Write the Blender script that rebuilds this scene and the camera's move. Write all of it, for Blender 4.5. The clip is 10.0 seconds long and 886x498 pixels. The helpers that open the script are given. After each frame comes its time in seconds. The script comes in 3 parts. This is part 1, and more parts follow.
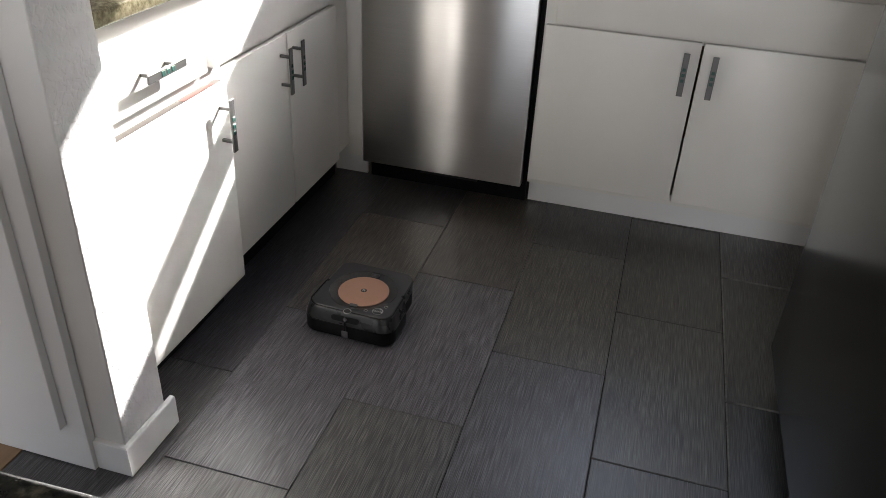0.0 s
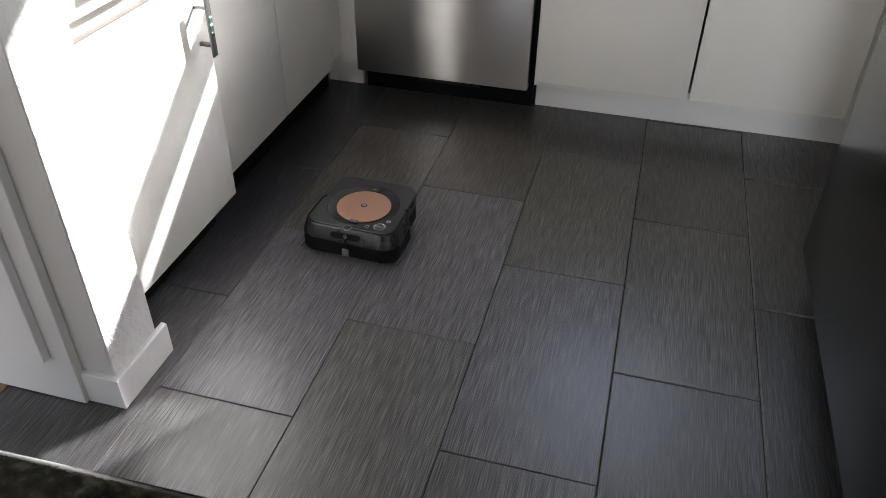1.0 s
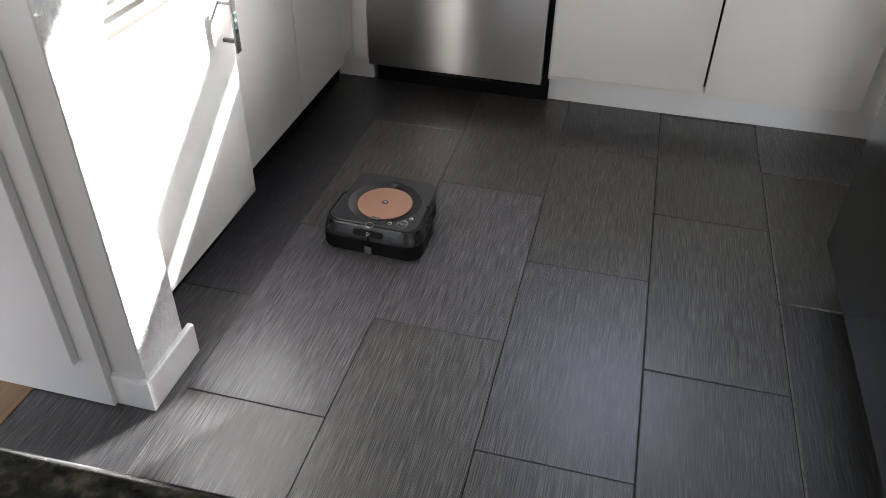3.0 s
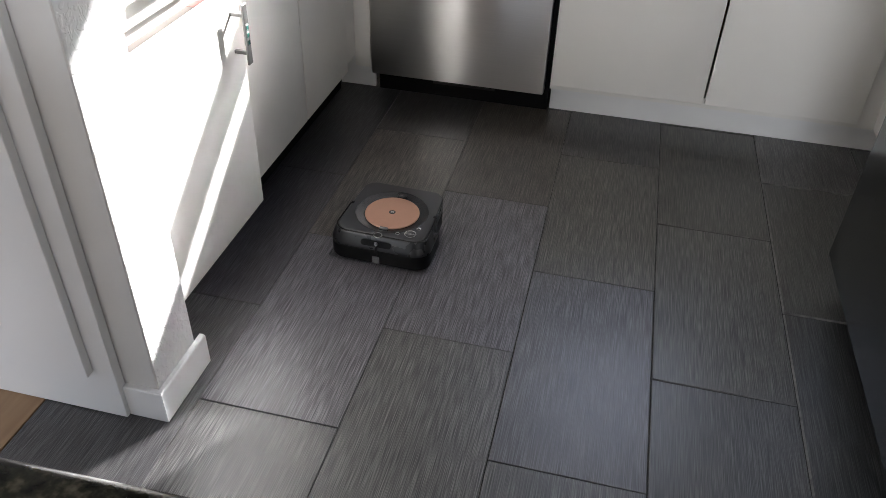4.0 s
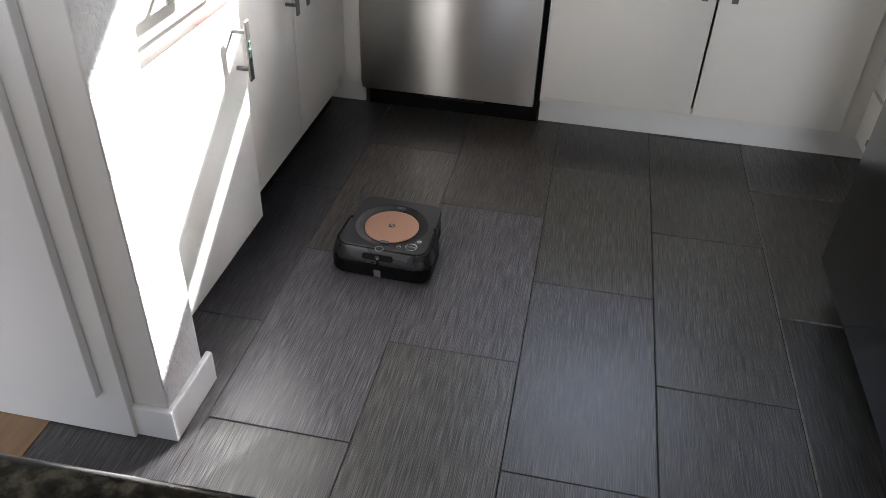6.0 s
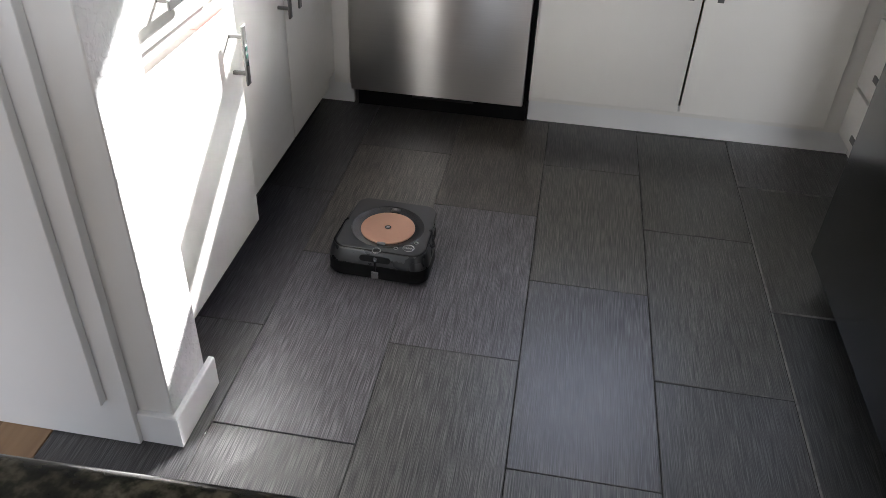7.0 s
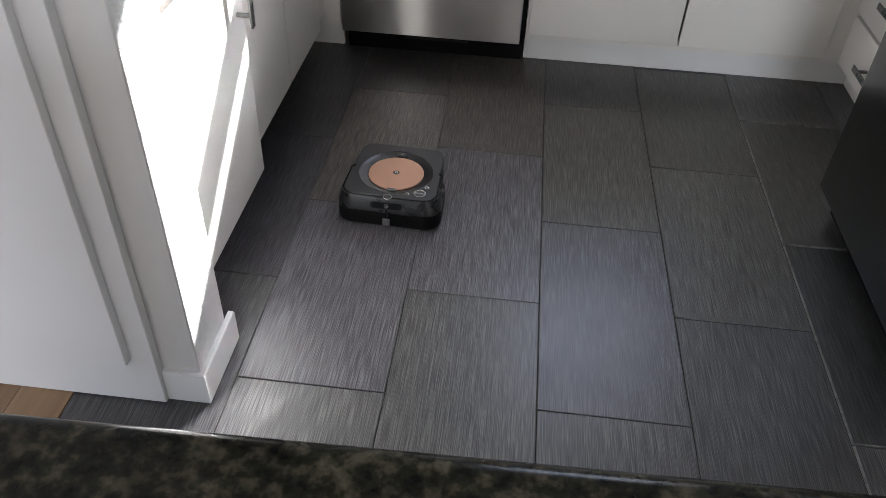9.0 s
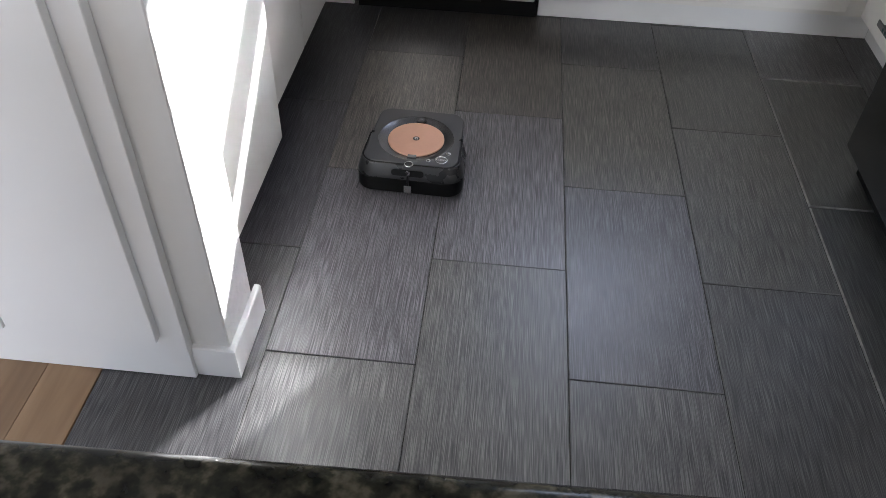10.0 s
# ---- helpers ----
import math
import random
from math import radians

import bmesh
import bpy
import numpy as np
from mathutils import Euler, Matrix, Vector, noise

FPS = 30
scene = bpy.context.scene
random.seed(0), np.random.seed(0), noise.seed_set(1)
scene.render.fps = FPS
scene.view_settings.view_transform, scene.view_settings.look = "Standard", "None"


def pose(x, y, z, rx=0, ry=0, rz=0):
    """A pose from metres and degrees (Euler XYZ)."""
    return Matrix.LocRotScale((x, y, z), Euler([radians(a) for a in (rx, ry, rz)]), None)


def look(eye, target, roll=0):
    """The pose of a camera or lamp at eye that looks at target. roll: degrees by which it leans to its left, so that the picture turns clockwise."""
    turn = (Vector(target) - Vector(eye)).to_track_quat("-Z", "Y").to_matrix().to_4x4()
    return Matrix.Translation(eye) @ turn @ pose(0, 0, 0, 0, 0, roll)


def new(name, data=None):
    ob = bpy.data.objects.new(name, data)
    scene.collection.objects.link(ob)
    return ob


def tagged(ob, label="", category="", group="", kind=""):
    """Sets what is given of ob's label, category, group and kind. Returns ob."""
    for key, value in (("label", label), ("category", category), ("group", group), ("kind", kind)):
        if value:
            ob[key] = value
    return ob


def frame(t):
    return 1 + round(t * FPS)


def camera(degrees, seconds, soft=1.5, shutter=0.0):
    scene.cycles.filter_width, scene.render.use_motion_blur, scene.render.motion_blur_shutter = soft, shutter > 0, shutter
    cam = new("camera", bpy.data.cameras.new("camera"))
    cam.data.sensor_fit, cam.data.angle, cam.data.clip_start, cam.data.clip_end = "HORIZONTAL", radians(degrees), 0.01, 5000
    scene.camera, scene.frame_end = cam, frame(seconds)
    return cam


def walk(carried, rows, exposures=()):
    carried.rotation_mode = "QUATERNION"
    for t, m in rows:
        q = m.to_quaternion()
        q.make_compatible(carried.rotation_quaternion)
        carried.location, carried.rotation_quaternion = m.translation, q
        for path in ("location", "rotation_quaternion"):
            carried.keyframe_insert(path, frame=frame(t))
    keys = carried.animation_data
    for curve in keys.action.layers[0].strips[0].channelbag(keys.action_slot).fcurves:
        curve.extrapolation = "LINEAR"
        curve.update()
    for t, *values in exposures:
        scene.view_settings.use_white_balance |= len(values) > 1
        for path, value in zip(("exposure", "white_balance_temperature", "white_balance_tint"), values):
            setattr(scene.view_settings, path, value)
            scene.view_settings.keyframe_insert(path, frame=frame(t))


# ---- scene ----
cam = camera(59.4, 10.0, soft=0.6)

PATH = [
    (0, (0.582, -1.038, 1.317), (0.15, 0.62, 0.284), 3.1),
    (0.5, (0.575, -0.961, 1.243), (0.138, 0.659, 0.154), 1.1),
    (1, (0.557, -0.94, 1.21), (0.146, 0.61, 0.015), 0.8),
    (1.5, (0.535, -0.94, 1.209), (0.125, 0.598, -0.002), 0.7),
    (2, (0.511, -0.941, 1.2), (0.104, 0.597, -0.011), 0.7),
    (3.5, (0.437, -0.95, 1.224), (0.082, 0.601, 0.011), 1.6),
    (4, (0.413, -0.958, 1.234), (0.07, 0.6, 0.028), 2.0),
    (4.5, (0.405, -0.965, 1.241), (0.07, 0.597, 0.039), 2.4),
    (5, (0.391, -0.966, 1.239), (0.067, 0.605, 0.044), 2.5),
    (5.5, (0.367, -0.972, 1.236), (0.062, 0.614, 0.056), 2.5),
    (7, (0.3, -0.997, 1.251), (0.076, 0.601, 0.07), 2.6),
    (7.5, (0.269, -0.998, 1.247), (0.069, 0.601, 0.063), 3.0),
    (8, (0.238, -1.001, 1.249), (0.064, 0.599, 0.061), 3.2),
    (8.5, (0.215, -1.002, 1.247), (0.067, 0.588, 0.043), 3.1),
    (9, (0.186, -0.989, 1.232), (0.06, 0.534, -0.062), 2.6),
    (9.5, (0.15, -0.962, 1.239), (0.039, 0.496, -0.129), 2.4),
    (10, (0.118, -0.959, 1.235), (0.011, 0.488, -0.141), 2.1),
]
EXPOSURES = [(0.0, 2.28, 6640, 12), (0.5, 2.40, 6620, 12), (1.0, 2.68, 6520, 12), (2.0, 2.88, 6450, 12), (3.5, 2.88, 6440, 12), (4.5, 2.65, 6430, 12),
             (7.0, 2.78, 6410, 12), (8.5, 2.82, 6370, 12), (9.0, 2.84, 6330, 12), (9.5, 3.05, 6280, 12), (10.0, 3.15, 6230, 12)]
walk(cam, [(t, look(e, a, r)) for t, e, a, r in PATH], EXPOSURES)

# ---- world, sun, sink window's light, added fill lamps ----
SUN_DIR = Vector((0.436, 0.731, 0.527))          # towards the sun
world = bpy.data.worlds.new("world")
scene.world = world
world.use_nodes = True
wn = world.node_tree.nodes
sky = wn.new("ShaderNodeTexSky")
sky.sky_type, sky.sun_disc = "NISHITA", False
sky.sun_elevation, sky.sun_rotation = radians(31.8), radians(30.8)
world.node_tree.links.new(sky.outputs[0], wn["Background"].inputs[0])
wn["Background"].inputs[1].default_value = 0.08

sun = new("sun", bpy.data.lights.new("sun", "SUN"))
sun.data.energy, sun.data.angle, sun.data.color = 5.0, radians(0.53), (1.0, 0.99, 0.975)
sun.matrix_world = look(SUN_DIR * 20, (0, 0, 0))


def area_lamp(name, at, target, width, height, watts, colour):
    lamp = new(name, bpy.data.lights.new(name, "AREA"))
    lamp.data.shape, lamp.data.size, lamp.data.size_y = "RECTANGLE", width, height
    lamp.data.energy, lamp.data.color = watts, colour
    lamp.matrix_world = look(at, target)
    return lamp


area_lamp("sink_window_light", (0.63, 2.135, 1.95), (0.63, 0.0, 1.3), 0.62, 0.80, 0.92, (0.68, 0.79, 1.0))
# unseen room lamps, added to fill the kitchen and streak the dishwasher
area_lamp("patio_door_light", (0.60, -4.66, 1.20), (0.60, 0, 1.20), 1.20, 2.2, 11.6, (0.985, 0.98, 1.0))
area_lamp("streak_light", (-1.70, -4.66, 1.25), (-1.70, 0, 1.25), 0.26, 2.0, 1.4, (0.985, 0.98, 1.0))
area_lamp("side_fill_light", (-3.55, -2.3, 1.5), (0, -1.2, 0.6), 1.5, 1.2, 1.6, (0.87, 0.93, 1.0))


# ---- materials ----
def material(name):
    m = bpy.data.materials.new(name)
    m.use_nodes = True
    return m, m.node_tree.nodes, m.node_tree.links, m.node_tree.nodes["Principled BSDF"]


def node(nodes, kind, **values):
    n = nodes.new("ShaderNode" + kind)
    for key, value in values.items():
        n.inputs[key].default_value = value
    return n


def coords(nodes, links, scale, source="Object"):
    tc = nodes.new("ShaderNodeTexCoord")
    mp = nodes.new("ShaderNodeMapping")
    mp.inputs["Scale"].default_value = scale
    links.new(tc.outputs[source], mp.inputs["Vector"])
    return mp.outputs["Vector"]


def ramp(nodes, links, fac, stops):
    r = nodes.new("ShaderNodeValToRGB")
    while len(r.color_ramp.elements) < len(stops):
        r.color_ramp.elements.new(0.5)
    for e, (p, c) in zip(r.color_ramp.elements, stops):
        e.position = p
        e.color = (*c, 1) if len(c) == 3 else c
    links.new(fac, r.inputs["Fac"])
    return r.outputs["Color"]


def grey(v):
    return (v, v, v)


def mixed(nodes, links, kind, fac, a, b):
    m = nodes.new("ShaderNodeMix")
    m.data_type, m.blend_type = "RGBA", kind
    for sock, value in ((m.inputs[0], fac), (m.inputs[6], a), (m.inputs[7], b)):
        if hasattr(value, "is_linked"):
            links.new(value, sock)
        else:
            sock.default_value = value if isinstance(value, float) else (*value, 1)
    return m.outputs[2]


def bumped(nodes, links, bsdf, height, strength, distance):
    b = node(nodes, "Bump", Strength=strength, Distance=distance)
    links.new(height, b.inputs["Height"])
    links.new(b.outputs["Normal"], bsdf.inputs["Normal"])


def painted(name, colour, rough=0.4, grain=60.0, relief=0.0004, mottling=0.05, coat=0.0):
    m, n, l, b = material(name)
    v = coords(n, l, (1, 1, 1))
    big = node(n, "TexNoise", Scale=3.0, Detail=4.0)
    fine = node(n, "TexNoise", Scale=grain, Detail=3.0)
    l.new(v, big.inputs["Vector"])
    l.new(v, fine.inputs["Vector"])
    dark = tuple(c * (1 - mottling) for c in colour)
    l.new(ramp(n, l, big.outputs["Fac"], [(0.35, dark), (0.65, colour)]), b.inputs["Base Color"])
    l.new(ramp(n, l, fine.outputs["Fac"], [(0.3, grey(rough - 0.06)), (0.7, grey(rough + 0.08))]), b.inputs["Roughness"])
    b.inputs["Coat Weight"].default_value = coat
    bumped(n, l, b, fine.outputs["Fac"], 0.35, relief)
    return m


def plain(name, colour, rough=0.5, metal=0.0, mottling=0.12, scale=90.0, sheen=0.5):
    m, n, l, b = material(name)
    v = coords(n, l, (1, 1, 1))
    t = node(n, "TexNoise", Scale=scale, Detail=4.0)
    l.new(v, t.inputs["Vector"])
    l.new(ramp(n, l, t.outputs["Fac"], [(0.3, tuple(c * (1 - mottling) for c in colour)), (0.7, colour)]), b.inputs["Base Color"])
    l.new(ramp(n, l, t.outputs["Fac"], [(0.3, grey(max(0.02, rough - 0.02))), (0.7, grey(rough + 0.02))]), b.inputs["Roughness"])
    b.inputs["Metallic"].default_value = metal
    b.inputs["Specular IOR Level"].default_value = sheen
    return m


def knockdown_wall():
    m, n, l, b = material("knockdown_plaster_paint")
    v = coords(n, l, (1, 1, 1))
    w = node(n, "TexNoise", Scale=30.0, Detail=3.0)
    l.new(v, w.inputs["Vector"])
    soft = node(n, "TexNoise", Scale=120.0, Detail=2.0)
    l.new(v, soft.inputs["Vector"])
    blobs = node(n, "TexNoise", Scale=72.0, Detail=1.5, Distortion=0.5)
    l.new(v, blobs.inputs["Vector"])
    height = ramp(n, l, blobs.outputs["Fac"], [(0.45, grey(0.0)), (0.56, grey(1.0))])
    height = mixed(n, l, "ADD", 0.15, height, soft.outputs["Fac"])
    l.new(ramp(n, l, w.outputs["Fac"], [(0.3, (0.75, 0.745, 0.735)), (0.7, (0.80, 0.795, 0.785))]), b.inputs["Base Color"])
    b.inputs["Roughness"].default_value = 0.6
    bumped(n, l, b, height, 0.42, 0.0016)
    return m


def tile_surface():
    m, n, l, b = material("charcoal_linear_porcelain")
    info = n.new("ShaderNodeObjectInfo")
    shift = n.new("ShaderNodeVectorMath")
    shift.operation = "MULTIPLY_ADD"
    tc = n.new("ShaderNodeTexCoord")
    comb = n.new("ShaderNodeCombineXYZ")
    far = n.new("ShaderNodeMath")
    far.operation = "MULTIPLY"
    far.inputs[1].default_value = 37.0
    l.new(info.outputs["Random"], far.inputs[0])
    for k in (0, 1):
        l.new(far.outputs[0], comb.inputs[k])
    l.new(tc.outputs["Object"], shift.inputs[0])
    shift.inputs[1].default_value = (1, 1, 1)
    l.new(comb.outputs[0], shift.inputs[2])

    def streak(scale, detail):
        mp = n.new("ShaderNodeMapping")
        mp.inputs["Scale"].default_value = scale
        l.new(shift.outputs[0], mp.inputs["Vector"])
        t = node(n, "TexNoise", Scale=1.0, Detail=detail, Roughness=0.6)
        l.new(mp.outputs["Vector"], t.inputs["Vector"])
        return t.outputs["Fac"]

    threads = mixed(n, l, "MIX", 0.40, streak((1150, 13, 1), 0.0), streak((700, 7, 1), 0.0))
    fine = mixed(n, l, "MIX", 0.36, threads, streak((2300, 22, 1), 0.0))
    mid, cloud = streak((210, 3, 1), 1.0), streak((9, 4, 1), 3.0)
    col = ramp(n, l, fine, [(0.38, (0.010, 0.0098, 0.0105)), (0.50, (0.0565, 0.0548, 0.0565)), (0.62, (0.160, 0.156, 0.158))])
    col2 = ramp(n, l, mid, [(0.30, grey(0.88)), (0.70, grey(1.12))])
    col = mixed(n, l, "MULTIPLY", 1.0, col, col2)
    tone = ramp(n, l, cloud, [(0.3, (0.88, 0.88, 0.89)), (0.7, (1.10, 1.09, 1.07))])
    col = mixed(n, l, "MULTIPLY", 1.0, col, tone)
    col = mixed(n, l, "MULTIPLY", 1.0, col, info.outputs["Color"])      # each tile's own batch tone, with painted floor shade
    l.new(col, b.inputs["Base Color"])
    l.new(ramp(n, l, fine, [(0.3, grey(0.28)), (0.7, grey(0.40))]), b.inputs["Roughness"])
    b.inputs["IOR"].default_value = 1.6
    b.inputs["Specular IOR Level"].default_value = 0.6
    bumped(n, l, b, fine, 0.20, 0.0006)
    return m


def worn_arris():
    m, n, l, b = material("pale_worn_tile_edge")
    t = node(n, "TexNoise", Scale=55.0, Detail=4.0)
    l.new(coords(n, l, (1, 1, 1)), t.inputs["Vector"])
    l.new(ramp(n, l, t.outputs["Fac"], [(0.30, grey(0.055)), (0.70, (0.150, 0.146, 0.138))]), b.inputs["Base Color"])
    b.inputs["Roughness"].default_value = 0.4
    return m


def granite():
    m, n, l, b = material("dark_speckled_granite")
    v = coords(n, l, (1, 1, 1))
    big = node(n, "TexNoise", Scale=34.0, Detail=2.0)
    mid = node(n, "TexNoise", Scale=115.0, Detail=3.0, Roughness=0.55)
    for t in (big, mid):
        l.new(v, t.inputs["Vector"])
    base = ramp(n, l, mid.outputs["Fac"], [(0.34, (0.005, 0.0054, 0.0042)), (0.50, (0.020, 0.0195, 0.013)), (0.68, (0.078, 0.070, 0.050))])
    tone = ramp(n, l, big.outputs["Fac"], [(0.35, grey(0.55)), (0.65, grey(1.25))])
    col = mixed(n, l, "MULTIPLY", 1.0, base, tone)
    l.new(col, b.inputs["Base Color"])
    b.inputs["Roughness"].default_value = 0.18
    b.inputs["Specular IOR Level"].default_value = 0.12
    return m


def pale_granite():
    m, n, l, b = material("olive_beige_granite")
    v = coords(n, l, (1, 1, 1))
    big = node(n, "TexNoise", Scale=85.0, Detail=6.0, Roughness=0.7)
    l.new(v, big.inputs["Vector"])
    l.new(ramp(n, l, big.outputs["Fac"], [(0.34, (0.07, 0.062, 0.035)), (0.5, (0.155, 0.135, 0.082)), (0.64, (0.25, 0.225, 0.15))]), b.inputs["Base Color"])
    b.inputs["Roughness"].default_value = 0.2
    return m


def brushed_steel(name, tint, rough, axis_scale, aniso=0.0):
    m, n, l, b = material(name)
    v = coords(n, l, axis_scale)
    t = node(n, "TexNoise", Scale=1.0, Detail=3.0)
    l.new(v, t.inputs["Vector"])
    smudge = node(n, "TexNoise", Scale=5.0, Detail=4.0)
    l.new(coords(n, l, (1, 1, 1)), smudge.inputs["Vector"])
    l.new(ramp(n, l, t.outputs["Fac"], [(0.3, tuple(c * 0.95 for c in tint)), (0.7, tint)]), b.inputs["Base Color"])
    r = ramp(n, l, smudge.outputs["Fac"], [(0.0, grey(rough - 0.015)), (1.0, grey(rough + 0.025))])
    l.new(r, b.inputs["Roughness"])
    b.inputs["Metallic"].default_value = 1.0
    if aniso:
        tangent = n.new("ShaderNodeTangent")
        tangent.direction_type, tangent.axis = "RADIAL", "Z"
        l.new(tangent.outputs[0], b.inputs["Tangent"])
        b.inputs["Anisotropic"].default_value, b.inputs["Anisotropic Rotation"].default_value = aniso, 0.25
    return m


def oak():
    m, n, l, b = material("light_oak_plank")
    info = n.new("ShaderNodeObjectInfo")
    v = coords(n, l, (26, 2.2, 1))
    g = node(n, "TexNoise", Scale=1.0, Detail=6.0, Distortion=0.6)
    l.new(v, g.inputs["Vector"])
    col = ramp(n, l, g.outputs["Fac"], [(0.25, (0.22, 0.130, 0.070)), (0.55, (0.31, 0.200, 0.115)), (0.8, (0.39, 0.265, 0.165))])
    each = ramp(n, l, info.outputs["Random"], [(0.0, (0.72, 0.70, 0.68)), (1.0, (1.12, 1.10, 1.06))])
    l.new(mixed(n, l, "MULTIPLY", 1.0, col, each), b.inputs["Base Color"])
    b.inputs["Roughness"].default_value = 0.42
    bumped(n, l, b, g.outputs["Fac"], 0.15, 0.0006)
    return m


WHITE = painted("white_cabinet_enamel", (0.80, 0.782, 0.748), 0.36, 70, 0.0003, 0.03)
PANTRY = painted("cool_white_enamel", (0.755, 0.752, 0.748), 0.38, 70, 0.0003, 0.03)
ISLAND_GREY = painted("charcoal_island_paint", (0.085, 0.085, 0.087), 0.45, 70, 0.0003, 0.06)
TRIM = painted("white_trim_paint", (0.79, 0.79, 0.79), 0.42, 50, 0.0004, 0.05)
WALL = painted("white_wall_paint", (0.78, 0.77, 0.75), 0.6, 90, 0.0008, 0.05)
PLASTER = knockdown_wall()
CEIL = painted("ceiling_paint", (0.82, 0.81, 0.79), 0.8, 120, 0.001, 0.03)
TILE = tile_surface()
TILE_EDGE = worn_arris()
GROUT = plain("dark_grout", (0.035, 0.034, 0.032), 0.85, 0.0, 0.3, 120)
OAK = oak()
GRANITE = granite()
RED_REFLECTION = plain("painted_red_reflection", (0.13, 0.042, 0.030), 0.5, 0.0, 0.4, 80)
PALE_GRANITE = pale_granite()
STEEL = brushed_steel("brushed_dishwasher_steel", (0.74, 0.728, 0.71), 0.30, (4, 4, 260), 1.0)
FRIDGE = brushed_steel("dark_fridge_steel", (0.115, 0.112, 0.105), 0.19, (900, 2.5, 900), 0.0)
NICKEL = plain("satin_nickel", (0.13, 0.128, 0.124), 0.30, 0.6, 0.04, 200)
TEAL = plain("teal_stone_inlay", (0.035, 0.11, 0.092), 0.2, 0.0, 0.5, 300)
BROWN_EDGE = plain("brown_edge", (0.075, 0.062, 0.052), 0.6, 0.0, 0.3, 60)
# black plastic; also stands for shade on the left kick boards and in gaps
BLACK = plain("black_plastic_and_shade", (0.003, 0.003, 0.0033), 0.50, 0.0, 0.1, 30, 0.18)
GLASS, gn, gl, gb = material("window_glass")
gb.inputs["Transmission Weight"].default_value, gb.inputs["Roughness"].default_value = 1.0, 0.0
gb.inputs["IOR"].default_value = 1.05
ROBOT_TOP = plain("charcoal_satin_shell", (0.029, 0.030, 0.0335), 0.38, 0.0, 0.05, 20, 0.6)
ROBOT_BAND = plain("glossy_black_shell", (0.019, 0.0195, 0.021), 0.28, 0.0, 0.05, 20, 0.5)
ROBOT_DISH = plain("polished_gunmetal", (0.10, 0.10, 0.105), 0.22, 0.85, 0.05, 20)
COPPER = plain("copper_lid_metal", (0.58, 0.33, 0.235), 0.42, 0.5, 0.04, 150)
PALE = plain("pale_grey_mark", (0.45, 0.45, 0.45), 0.4, 0.0, 0.1, 100)
SMOKED = plain("smoked_sensor_plastic", (0.010, 0.009, 0.009), 0.40, 0.0, 0.1, 100)
CHROME = plain("clear_grey_plastic", (0.26, 0.265, 0.27), 0.22, 0.45, 0.1, 100)
BUTTON_FACE = plain("grey_button_face", (0.11, 0.112, 0.118), 0.3, 0.4, 0.5, 420)
PALE_METAL = plain("polished_rim_metal", (0.55, 0.55, 0.56), 0.2, 1.0, 0.05, 100)
PAD = plain("grey_pad_cloth", (0.13, 0.13, 0.135), 0.9, 0.0, 0.3, 400)


# ---- mesh helpers ----
def mesh_object(name, bm, mats):
    me = bpy.data.meshes.new(name)
    bmesh.ops.recalc_face_normals(bm, faces=bm.faces[:])
    bm.to_mesh(me)
    bm.free()
    for mat in mats if isinstance(mats, (list, tuple)) else [mats]:
        me.materials.append(mat)
    me.set_sharp_from_angle(angle=radians(28))
    return new(name, me)


def tapered(bm, k):
    """Narrower towards +y."""
    for v in bm.verts:
        v.co.x *= 1 - (k if v.co.y < 0 else 2.1 * k) * v.co.y
    return bm


def part(name, bm, mat, parent, label=""):
    ob = mesh_object(name, bm, mat)
    ob.parent = parent
    if label:
        ob["label"] = label
    return ob


def thing(name, m, label, category, group=""):
    ob = new(name)
    ob.empty_display_size = 0.05
    ob.matrix_world = m
    return tagged(ob, label, category, group)


def add_box(bm, x0, x1, y0, y1, z0, z1, bevel=0.0, segments=2, index=0):
    made = bmesh.ops.create_cube(bm, size=1.0)["verts"]
    for v in made:
        v.co = Vector(((x0 + x1) / 2 + v.co.x * (x1 - x0), (y0 + y1) / 2 + v.co.y * (y1 - y0), (z0 + z1) / 2 + v.co.z * (z1 - z0)))
    faces = {f for v in made for f in v.link_faces}
    if index:
        for f in faces:
            f.material_index = index
    if bevel:
        edges = list({e for v in made for e in v.link_edges})
        bmesh.ops.bevel(bm, geom=edges, offset=bevel, segments=segments, affect="EDGES", profile=0.5)
    return bm


def box(*dims, bevel=0.0, segments=2):
    return add_box(bmesh.new(), *dims, bevel=bevel, segments=segments)


def boxes(rows, bevel=0.0):
    bm = bmesh.new()
    for row in rows:
        add_box(bm, *row, bevel=bevel)
    return bm


def add_disc(bm, x, y, z0, z1, r0, r1=None, n=48, index=0, cap=True):
    """A short upright frustum."""
    r1 = r0 if r1 is None else r1
    lo = [bm.verts.new((x + r0 * math.cos(2 * math.pi * k / n), y + r0 * math.sin(2 * math.pi * k / n), z0)) for k in range(n)]
    hi = [bm.verts.new((x + r1 * math.cos(2 * math.pi * k / n), y + r1 * math.sin(2 * math.pi * k / n), z1)) for k in range(n)]
    faces = [bm.faces.new((lo[k], lo[(k + 1) % n], hi[(k + 1) % n], hi[k])) for k in range(n)]
    if cap:
        faces += [bm.faces.new(lo[::-1]), bm.faces.new(hi)]
    for f in faces:
        f.material_index = index
    return bm


def structure(name, bm, mat, label, category):
    return tagged(mesh_object(name, bm, mat), label, category, kind="structure")


